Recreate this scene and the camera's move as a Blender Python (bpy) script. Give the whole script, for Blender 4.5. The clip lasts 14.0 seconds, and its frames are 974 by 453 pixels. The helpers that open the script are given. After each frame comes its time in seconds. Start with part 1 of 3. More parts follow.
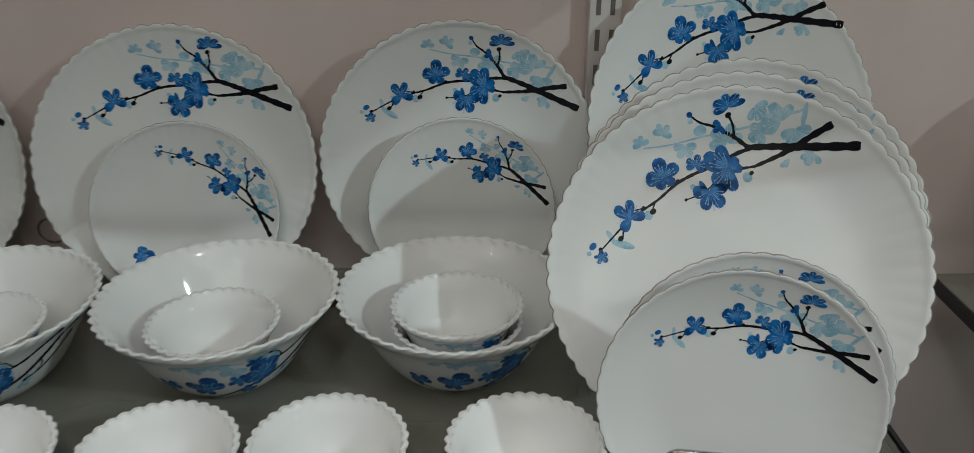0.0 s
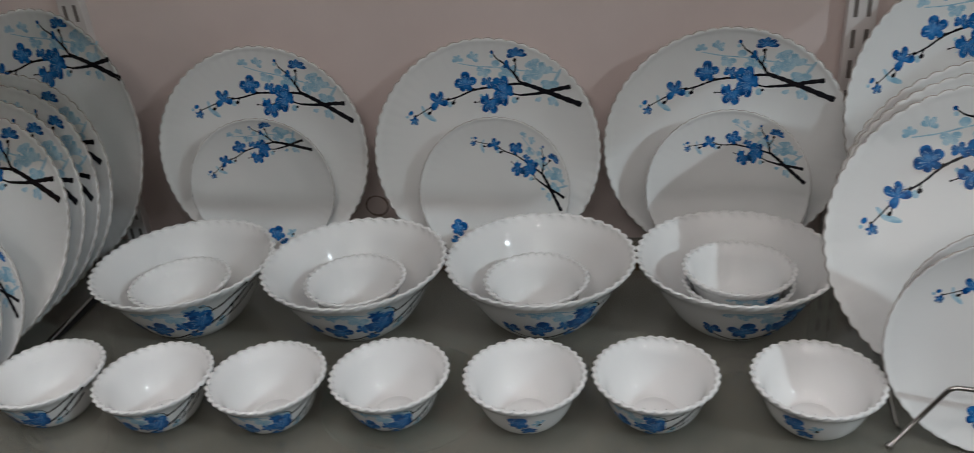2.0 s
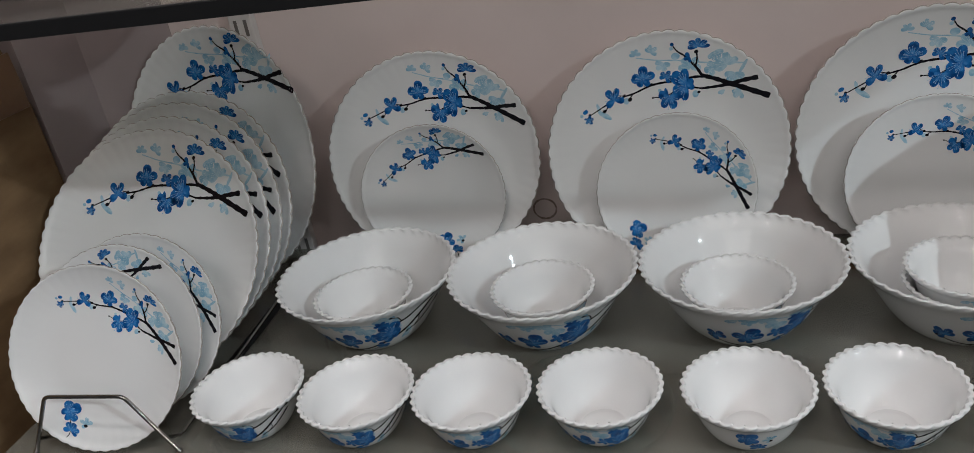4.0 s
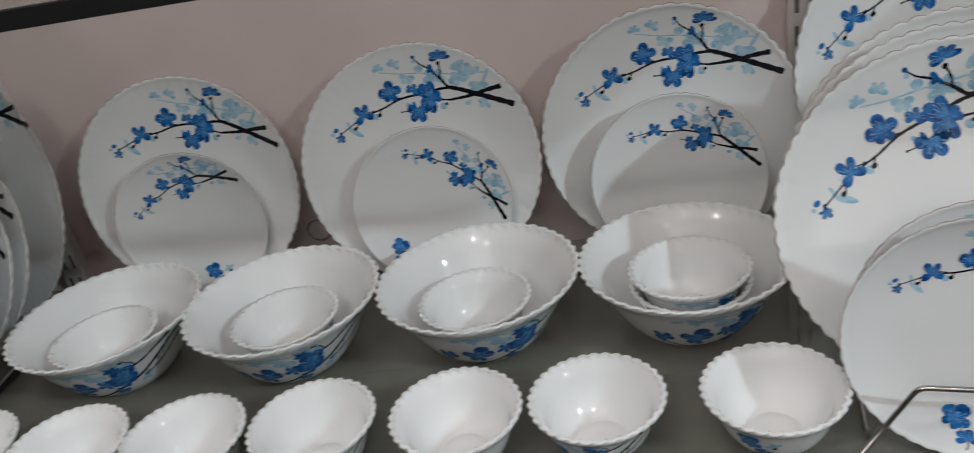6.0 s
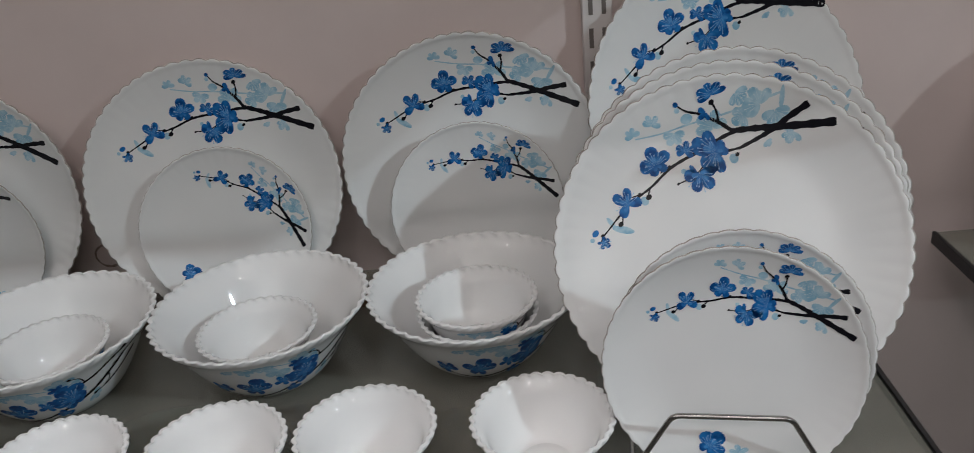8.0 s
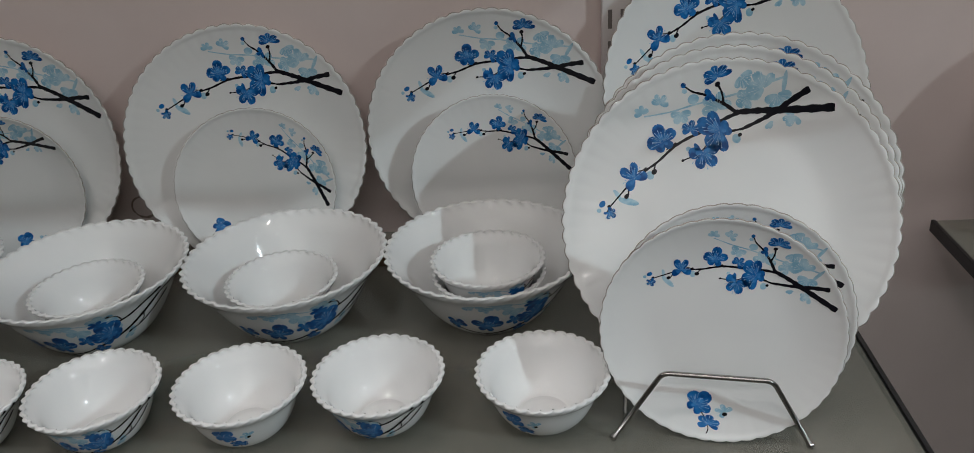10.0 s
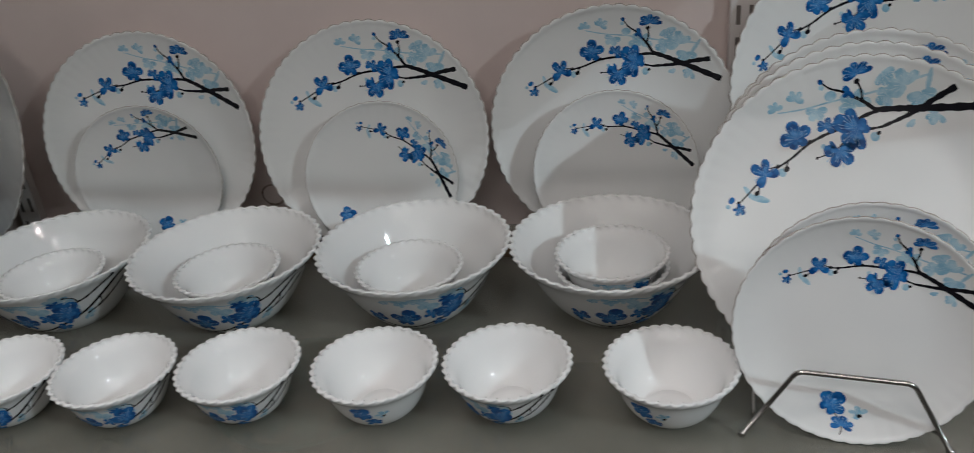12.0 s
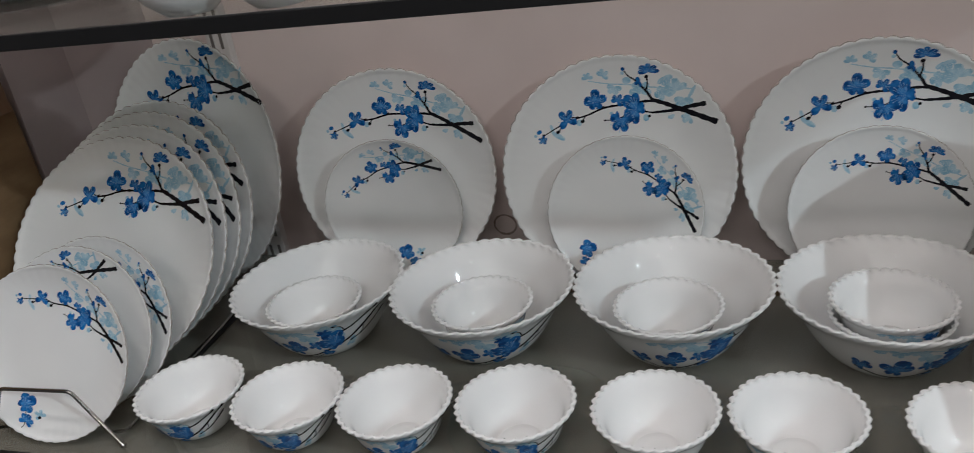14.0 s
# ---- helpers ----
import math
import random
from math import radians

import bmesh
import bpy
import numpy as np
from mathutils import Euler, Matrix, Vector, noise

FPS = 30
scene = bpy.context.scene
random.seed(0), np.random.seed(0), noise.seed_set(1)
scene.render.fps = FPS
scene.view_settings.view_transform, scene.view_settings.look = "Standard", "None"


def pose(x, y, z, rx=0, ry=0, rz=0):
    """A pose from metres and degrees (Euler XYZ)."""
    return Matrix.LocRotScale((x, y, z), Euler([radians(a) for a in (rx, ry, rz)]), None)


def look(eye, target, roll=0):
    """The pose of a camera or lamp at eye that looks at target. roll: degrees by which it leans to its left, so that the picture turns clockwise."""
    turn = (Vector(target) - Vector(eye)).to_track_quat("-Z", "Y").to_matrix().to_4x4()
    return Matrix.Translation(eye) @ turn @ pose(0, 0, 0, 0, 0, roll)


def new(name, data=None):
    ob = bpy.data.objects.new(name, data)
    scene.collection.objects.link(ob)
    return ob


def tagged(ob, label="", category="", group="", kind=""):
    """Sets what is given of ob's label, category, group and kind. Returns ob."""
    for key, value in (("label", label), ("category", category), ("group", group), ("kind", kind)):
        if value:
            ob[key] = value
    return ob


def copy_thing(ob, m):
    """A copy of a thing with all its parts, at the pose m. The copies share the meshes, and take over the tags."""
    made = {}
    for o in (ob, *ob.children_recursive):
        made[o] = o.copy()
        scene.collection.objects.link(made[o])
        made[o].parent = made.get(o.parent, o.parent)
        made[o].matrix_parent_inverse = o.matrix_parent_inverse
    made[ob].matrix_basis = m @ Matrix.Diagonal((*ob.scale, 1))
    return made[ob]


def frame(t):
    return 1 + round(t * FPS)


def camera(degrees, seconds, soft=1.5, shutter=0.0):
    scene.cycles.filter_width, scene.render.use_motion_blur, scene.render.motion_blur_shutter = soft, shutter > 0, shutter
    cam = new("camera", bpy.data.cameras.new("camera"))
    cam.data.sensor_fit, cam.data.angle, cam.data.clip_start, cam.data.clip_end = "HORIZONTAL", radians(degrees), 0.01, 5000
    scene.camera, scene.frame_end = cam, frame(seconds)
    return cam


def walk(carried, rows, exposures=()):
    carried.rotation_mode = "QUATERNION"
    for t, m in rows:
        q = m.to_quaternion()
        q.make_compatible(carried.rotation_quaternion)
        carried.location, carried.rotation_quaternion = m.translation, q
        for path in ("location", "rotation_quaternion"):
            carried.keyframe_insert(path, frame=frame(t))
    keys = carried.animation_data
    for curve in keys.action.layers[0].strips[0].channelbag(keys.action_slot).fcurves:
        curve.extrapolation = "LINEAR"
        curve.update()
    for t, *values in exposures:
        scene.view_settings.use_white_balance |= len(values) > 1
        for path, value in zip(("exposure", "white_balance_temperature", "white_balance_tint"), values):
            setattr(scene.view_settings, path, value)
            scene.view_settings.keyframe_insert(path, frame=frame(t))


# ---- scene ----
cam = camera(60.2, 14.0, soft=0.8, shutter=0.35)
PATH = [
    (0, (-0.005, 0.021, 0.416), (0.037, 1.825, -0.447), 0.0),
    (0.5, (0.005, -0.064, 0.453), (-0.06, 1.731, -0.427), -0.8),
    (1, (-0.01, -0.103, 0.468), (-0.16, 1.676, -0.434), -1.5),
    (1.5, (-0.071, -0.118, 0.483), (-0.284, 1.65, -0.429), -2.5),
    (2, (-0.132, -0.127, 0.493), (-0.442, 1.628, -0.415), -4.9),
    (2.5, (-0.196, -0.116, 0.5), (-0.593, 1.619, -0.412), -7.0),
    (3, (-0.24, -0.111, 0.498), (-0.702, 1.609, -0.411), -8.3),
    (3.2, (-0.243, -0.112, 0.497), (-0.732, 1.601, -0.411), -8.6),
    (5.3, (-0.162, -0.111, 0.498), (-0.666, 1.616, -0.375), -10.9),
    (5.5, (-0.138, -0.097, 0.493), (-0.606, 1.635, -0.39), -11.1),
    (6, (-0.052, -0.047, 0.473), (-0.417, 1.693, -0.445), -11.4),
    (6.5, (-0.008, -0.03, 0.458), (-0.251, 1.731, -0.457), -10.4),
    (7, (0.007, -0.019, 0.455), (-0.174, 1.75, -0.46), -9.2),
    (7.5, (0.001, -0.025, 0.446), (-0.104, 1.759, -0.452), -7.3),
    (8, (0.023, -0.028, 0.446), (-0.041, 1.765, -0.437), -6.0),
    (8.2, (0.026, -0.029, 0.447), (-0.015, 1.767, -0.432), -5.5),
    (10.3, (0.031, -0.08, 0.458), (-0.107, 1.684, -0.474), -4.0),
    (10.5, (0.023, -0.082, 0.459), (-0.14, 1.68, -0.474), -4.3),
    (11, (0.013, -0.078, 0.458), (-0.197, 1.682, -0.47), -4.7),
    (11.5, (0.011, -0.079, 0.453), (-0.229, 1.68, -0.468), -5.0),
    (12, (-0.005, -0.091, 0.461), (-0.324, 1.658, -0.455), -5.7),
    (12.5, (-0.094, -0.106, 0.483), (-0.513, 1.622, -0.433), -6.7),
    (13, (-0.158, -0.111, 0.495), (-0.715, 1.591, -0.394), -8.1),
    (13.5, (-0.171, -0.11, 0.492), (-0.796, 1.585, -0.366), -9.0),
    (14, (-0.132, -0.103, 0.503), (-0.745, 1.592, -0.363), -9.0),
]
walk(cam, [(t, look(eye, target, roll)) for t, eye, target, roll in PATH], [(0, -0.27, 6360, -3), (1, -0.15, 6360, 0), (2, -0.19, 6290, 5), (2.5, -0.18, 6290, 5.5), (3.2, -0.02, 6290, 6), (5.3, 0, 6290, 5), (6, 0.05, 6290, 5), (6.5, -0.12, 6290, 5.5), (7.5, -0.11, 6290, 6), (8.2, -0.11, 6290, 6), (10.3, -0.20, 6290, 3), (12, -0.15, 6290, 4.5), (13, -0.05, 6290, 6), (14, 0.0, 6290, 5.5)])

# ---- light ----
world = bpy.data.worlds.new("shop_ambient")
scene.world = world
world.use_nodes = True
world.node_tree.nodes["Background"].inputs[0].default_value = (0.9, 0.92, 1.0, 1)
world.node_tree.nodes["Background"].inputs[1].default_value = 0.05


def area_lamp(name, m, size, watts, colour):
    data = bpy.data.lights.new(name, "AREA")
    data.shape, data.size, data.energy, data.color = "DISK", size, watts, colour
    ob = new(name, data)
    ob.matrix_world = m
    return ob


# spots of the shop's ceiling, then added fill panels: x, y, aim x, aim y, size, watts, colour
CEILING = 1.75
COOL, WARM = (0.835, 0.94, 1.0), (1.0, 0.895, 0.885)
SPOTS = [
    (2.38, -1.03, -0.1, 0.6, 0.10, 50, COOL),
    (-1.05, -0.15, -0.5, 0.6, 0.035, 1.36, WARM),
    (-0.55, -0.05, -0.3, 0.6, 0.035, 1.76, WARM),
    (-0.42, -0.10, -0.3, 0.6, 0.035, 1.60, WARM),
    (-0.10, -0.40, -0.2, 0.6, 0.035, 1.76, WARM),
    (0.35, -0.1, 0.1, 0.6, 0.035, 1.36, WARM),
    (0.75, -0.55, 0.1, 0.6, 0.035, 1.20, WARM),
    (-0.6, -1.1, -0.2, 0.5, 0.035, 2.32, WARM),
    (-0.47, -1.1, -0.2, 0.5, 0.035, 1.60, WARM),
    (0.55, -1.15, -0.1, 0.5, 0.035, 1.44, WARM),
    (0.68, -1.15, -0.1, 0.5, 0.035, 1.44, WARM),
    (-1.5, -0.75, -0.4, 0.5, 0.035, 1.28, WARM),
    (1.35, -0.35, 0.0, 0.5, 0.035, 0.60, WARM),
    (-0.70, 0.22, -0.4, 0.6, 0.035, 0.96, WARM),
    (0.06, 0.20, -0.1, 0.6, 0.035, 0.96, WARM),
    (-0.30, 0.24, -0.3, 0.6, 0.035, 0.96, WARM),
]
# broad invented panels that only give soft fill beside the spots
FILL_PANELS = [(-0.75, -0.35, -0.4, 0.6, 0.9, 0.56, WARM), (0.40, -0.45, -0.1, 0.6, 0.9, 0.56, WARM), (-0.1, -1.9, -0.1, 0.5, 1.9, 6.40, WARM)]
for sx, sy, ax, ay, size, watts, colour in SPOTS + FILL_PANELS:
    area_lamp("ceiling_lamp", look((sx, sy, CEILING - 0.03), (ax, ay, 0.1)), size, watts, colour)


# ---- materials ----
def material(name, colour, rough=0.5, metal=0.0, spec=0.5, coat=0.0):
    m = bpy.data.materials.new(name)
    m.use_nodes = True
    b = m.node_tree.nodes["Principled BSDF"]
    b.inputs["Base Color"].default_value = (*colour, 1)
    b.inputs["Roughness"].default_value = rough
    b.inputs["Metallic"].default_value = metal
    b.inputs["Specular IOR Level"].default_value = spec
    b.inputs["Coat Weight"].default_value = coat
    b.inputs["Coat Roughness"].default_value = 0.03
    return m, m.node_tree, b


def vary(tree, bsdf, c1, c2, scale, detail=4.0, low=0.35, high=0.7, stretch=(1, 1, 1)):
    """Colour between c1 and c2 by noise at real-world size."""
    n = tree.nodes
    tc, mp, no, rp = n.new("ShaderNodeTexCoord"), n.new("ShaderNodeMapping"), n.new("ShaderNodeTexNoise"), n.new("ShaderNodeValToRGB")
    mp.inputs["Scale"].default_value = stretch
    no.inputs["Scale"].default_value, no.inputs["Detail"].default_value = scale, detail
    rp.color_ramp.elements[0].position, rp.color_ramp.elements[1].position = low, high
    rp.color_ramp.elements[0].color, rp.color_ramp.elements[1].color = (*c1, 1), (*c2, 1)
    tree.links.new(tc.outputs["Object"], mp.inputs["Vector"])
    tree.links.new(mp.outputs["Vector"], no.inputs["Vector"])
    tree.links.new(no.outputs["Fac"], rp.inputs["Fac"])
    tree.links.new(rp.outputs["Color"], bsdf.inputs["Base Color"])
    return tc, no, rp


def relief(tree, bsdf, scale, strength, dist=0.001):
    n = tree.nodes
    tc, no, bp = n.new("ShaderNodeTexCoord"), n.new("ShaderNodeTexNoise"), n.new("ShaderNodeBump")
    no.inputs["Scale"].default_value, no.inputs["Detail"].default_value = scale, 3
    bp.inputs["Strength"].default_value, bp.inputs["Distance"].default_value = strength, dist
    tree.links.new(tc.outputs["Object"], no.inputs["Vector"])
    tree.links.new(no.outputs["Fac"], bp.inputs["Height"])
    tree.links.new(bp.outputs["Normal"], bsdf.inputs["Normal"])


OPAL, t_, b_ = material("opal_glass", (0.80, 0.80, 0.80), 0.055, spec=0.55)
vary(t_, b_, (0.78, 0.785, 0.785), (0.83, 0.83, 0.825), 9, 2)
relief(t_, b_, 38, 0.05, 0.0005)
# brownish grey that paints the shade line round the plates' outlines
RIM, t_, b_ = material("shaded_rim_edge", (0.42, 0.37, 0.34), 0.25)
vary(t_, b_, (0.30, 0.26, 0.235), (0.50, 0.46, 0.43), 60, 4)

BLUE, t_, b_ = material("blue_print", (0.03, 0.13, 0.45), 0.16, spec=0.25)
vary(t_, b_, (0.008, 0.064, 0.235), (0.022, 0.170, 0.48), 150, 2, 0.36, 0.62)
HEART, t_, b_ = material("light_blue_print", (0.08, 0.27, 0.62), 0.16, spec=0.25)
vary(t_, b_, (0.02, 0.14, 0.44), (0.06, 0.26, 0.60), 170, 2, 0.35, 0.65)
STAMEN, t_, b_ = material("stamen_print", (0.32, 0.54, 0.76), 0.16, spec=0.25)
PALE, t_, b_ = material("pale_print", (0.33, 0.55, 0.68), 0.16, spec=0.25)
vary(t_, b_, (0.25, 0.47, 0.63), (0.48, 0.66, 0.75), 110, 2, 0.35, 0.65)
MIST, t_, b_ = material("pale_stamen_print", (0.66, 0.76, 0.80), 0.16, spec=0.25)
BLACK, t_, b_ = material("black_print", (0.008, 0.008, 0.012), 0.25, spec=0.3)

WALL, t_, b_ = material("painted_wall", (0.5, 0.45, 0.43), 0.55, spec=0.3)
vary(t_, b_, (0.62, 0.525, 0.502), (0.725, 0.62, 0.595), 3.2, 9, 0.32, 0.66)
relief(t_, b_, 220, 0.12, 0.0006)
PANEL, t_, b_ = material("grey_pink_sheet", (0.4, 0.37, 0.36), 0.35)
vary(t_, b_, (0.30, 0.245, 0.245), (0.36, 0.295, 0.29), 3, 5)
STEEL, t_, b_ = material("grey_painted_steel", (0.50, 0.47, 0.46), 0.4, spec=0.5)
vary(t_, b_, (0.62, 0.585, 0.57), (0.70, 0.66, 0.645), 14, 4)
CARD, t_, b_ = material("brown_cardboard", (0.2, 0.12, 0.06), 0.75, spec=0.2)
vary(t_, b_, (0.15, 0.09, 0.045), (0.23, 0.145, 0.075), 12, 6, 0.3, 0.7, (1, 1, 3))
relief(t_, b_, 45, 0.5, 0.003)
TAPE, t_, b_ = material("brown_packing_tape", (0.16, 0.085, 0.04), 0.3)
relief(t_, b_, 70, 0.6, 0.002)
RED, t_, b_ = material("red_print", (0.18, 0.03, 0.03), 0.15)
vary(t_, b_, (0.10, 0.02, 0.03), (0.30, 0.06, 0.05), 60, 3)
STAIN, t_, b_ = material("tape_stain", (0.30, 0.22, 0.18), 0.7)
vary(t_, b_, (0.20, 0.14, 0.11), (0.45, 0.37, 0.34), 160, 4)
SLOTDARK, t_, b_ = material("slot_shadow", (0.16, 0.14, 0.13), 0.8)
CHROME, t_, b_ = material("steel_wire", (0.42, 0.40, 0.38), 0.22, metal=1.0)
relief(t_, b_, 300, 0.08, 0.0004)
BLACKTRIM, t_, b_ = material("black_edge_trim", (0.012, 0.012, 0.013), 0.35)
relief(t_, b_, 150, 0.2, 0.0005)
WOOD, t_, b_ = material("brown_board", (0.13, 0.075, 0.035), 0.6)
vary(t_, b_, (0.085, 0.048, 0.022), (0.17, 0.10, 0.05), 9, 6, 0.3, 0.7, (6, 6, 0.8))
relief(t_, b_, 60, 0.3, 0.001)
GLASS, t_, b_ = material("green_shelf_glass", (0.2, 0.22, 0.19), 0.07, spec=0.5)
tc_, no_, rp_ = vary(t_, b_, (0.235, 0.232, 0.198), (0.37, 0.352, 0.305), 7, 9, 0.35, 0.7)
mp_ = t_.nodes.new("ShaderNodeMapRange")
mp_.inputs["To Min"].default_value, mp_.inputs["To Max"].default_value = 0.08, 0.22
t_.links.new(no_.outputs["Fac"], mp_.inputs["Value"])
t_.links.new(mp_.outputs["Result"], b_.inputs["Roughness"])
mx_, tr_ = t_.nodes.new("ShaderNodeMixShader"), t_.nodes.new("ShaderNodeBsdfTransparent")
tr_.inputs["Color"].default_value = (0.88, 0.90, 0.88, 1)
mx_.inputs["Fac"].default_value = 0.50
t_.links.new(b_.outputs["BSDF"], mx_.inputs[1])
t_.links.new(tr_.outputs["BSDF"], mx_.inputs[2])
t_.links.new(mx_.outputs["Shader"], t_.nodes["Material Output"].inputs["Surface"])
TEAL, t_, b_ = material("teal_glaze", (0.03, 0.22, 0.22), 0.12, spec=0.6)
vary(t_, b_, (0.01, 0.11, 0.12), (0.05, 0.33, 0.32), 22, 3, 0.35, 0.65, (1, 1, 1))
LOWER, t_, b_ = material("lower_shelf_laminate", (0.2, 0.19, 0.17), 0.3)
vary(t_, b_, (0.15, 0.145, 0.125), (0.22, 0.21, 0.185), 5, 6)
CLEAR, t_, b_ = material("clear_glass", (0.75, 0.85, 0.8), 0.05)
b_.inputs["Transmission Weight"].default_value = 1.0
DUSTY, t_, b_ = material("dusty_shelf_glass", (0.30, 0.33, 0.30), 0.15)
vary(t_, b_, (0.29, 0.30, 0.27), (0.38, 0.38, 0.345), 7, 6)
mx_, tr_ = t_.nodes.new("ShaderNodeMixShader"), t_.nodes.new("ShaderNodeBsdfTransparent")
tr_.inputs["Color"].default_value = (0.905, 0.90, 0.885, 1)
mx_.inputs["Fac"].default_value = 0.85
t_.links.new(b_.outputs["BSDF"], mx_.inputs[1])
t_.links.new(tr_.outputs["BSDF"], mx_.inputs[2])
t_.links.new(mx_.outputs["Shader"], t_.nodes["Material Output"].inputs["Surface"])
FLOORM, t_, b_ = material("shop_floor", (0.35, 0.33, 0.3), 0.3)
vary(t_, b_, (0.13, 0.12, 0.11), (0.18, 0.17, 0.155), 3, 5)
ROOM, t_, b_ = material("shop_paint", (0.55, 0.54, 0.52), 0.7)
vary(t_, b_, (0.20, 0.195, 0.19), (0.27, 0.26, 0.25), 1.5, 5)
LAMP = bpy.data.materials.new("lamp_glow")
LAMP.use_nodes = True
LAMP.node_tree.nodes["Principled BSDF"].inputs["Emission Color"].default_value = (1, 0.97, 0.93, 1)
LAMP.node_tree.nodes["Principled BSDF"].inputs["Emission Strength"].default_value = 0.8


# ---- mesh helpers ----
def mesh_object(name, verts, faces, mat, parent=None, smooth=True, label="", edge=None):
    me = bpy.data.meshes.new(name)
    me.from_pydata(verts, [], faces)
    me.materials.append(mat)
    if edge:
        me.materials.append(edge[0])
        for i in range(edge[1], edge[2]):
            me.polygons[i].material_index = 1
    if smooth:
        me.polygons.foreach_set("use_smooth", [True] * len(me.polygons))
    me.update()
    ob = new(name, me)
    ob.parent = parent
    if label:
        tagged(ob, label)
    return ob


def part(name, bm, mat, parent=None, label="", smooth=False):
    me = bpy.data.meshes.new(name)
    bm.to_mesh(me)
    bm.free()
    me.materials.append(mat)
    if smooth:
        me.polygons.foreach_set("use_smooth", [True] * len(me.polygons))
    ob = new(name, me)
    ob.parent = parent
    if label:
        tagged(ob, label)
    return ob


def box(x0, x1, y0, y1, z0, z1, bevel=0.0, bm=None):
    bm = bm or bmesh.new()
    g = bmesh.ops.create_cube(bm, size=1, matrix=Matrix.Translation(((x0 + x1) / 2, (y0 + y1) / 2, (z0 + z1) / 2)) @ Matrix.Diagonal((x1 - x0, y1 - y0, z1 - z0, 1)))
    if bevel:
        edges = list({e for v in g["verts"] for e in v.link_edges})
        bmesh.ops.bevel(bm, geom=edges, offset=bevel, segments=2, affect="EDGES", profile=0.5)
    return bm


def smoothstep(a, b, x):
    t = min(1.0, max(0.0, (x - a) / (b - a)))
    return t * t * (3 - 2 * t)


def wire(name, points, radius, mat, parent=None, label="", bend=0.006):
    """A bent round rod along the points, with rounded corners and closed ends."""
    pts = [Vector(p) for p in points]
    path = [pts[0]]
    for a, b, c in zip(pts, pts[1:], pts[2:]):
        u, v = (a - b).normalized(), (c - b).normalized()
        for k in range(6):
            s = k / 5
            path.append((1 - s) ** 2 * (b + u * bend) + 2 * s * (1 - s) * b + s * s * (b + v * bend))
    path.append(pts[-1])
    n, verts, faces = 10, [], []
    up = Vector((0, 1, 0.013))
    for i, p in enumerate(path):
        d = (path[min(i + 1, len(path) - 1)] - path[max(i - 1, 0)]).normalized()
        s = d.cross(up).normalized() if abs(d.dot(up)) < 0.97 else d.cross(Vector((1, 0, 0))).normalized()
        w = s.cross(d)
        verts += [p + radius * (math.cos(2 * math.pi * k / n) * s + math.sin(2 * math.pi * k / n) * w) for k in range(n)]
    for i in range(len(path) - 1):
        faces += [(i * n + k, i * n + (k + 1) % n, (i + 1) * n + (k + 1) % n, (i + 1) * n + k) for k in range(n)]
    faces += [tuple(range(n)), tuple(range((len(path) - 1) * n, len(path) * n))[::-1]]
    return mesh_object(name, verts, faces, mat, parent, True, label)


# ---- the printed blossom branch, in a design space whose unit is the plate's radius ----
def ds(x, y):
    return ((x - 481) / 507, (490 - y) / 507)


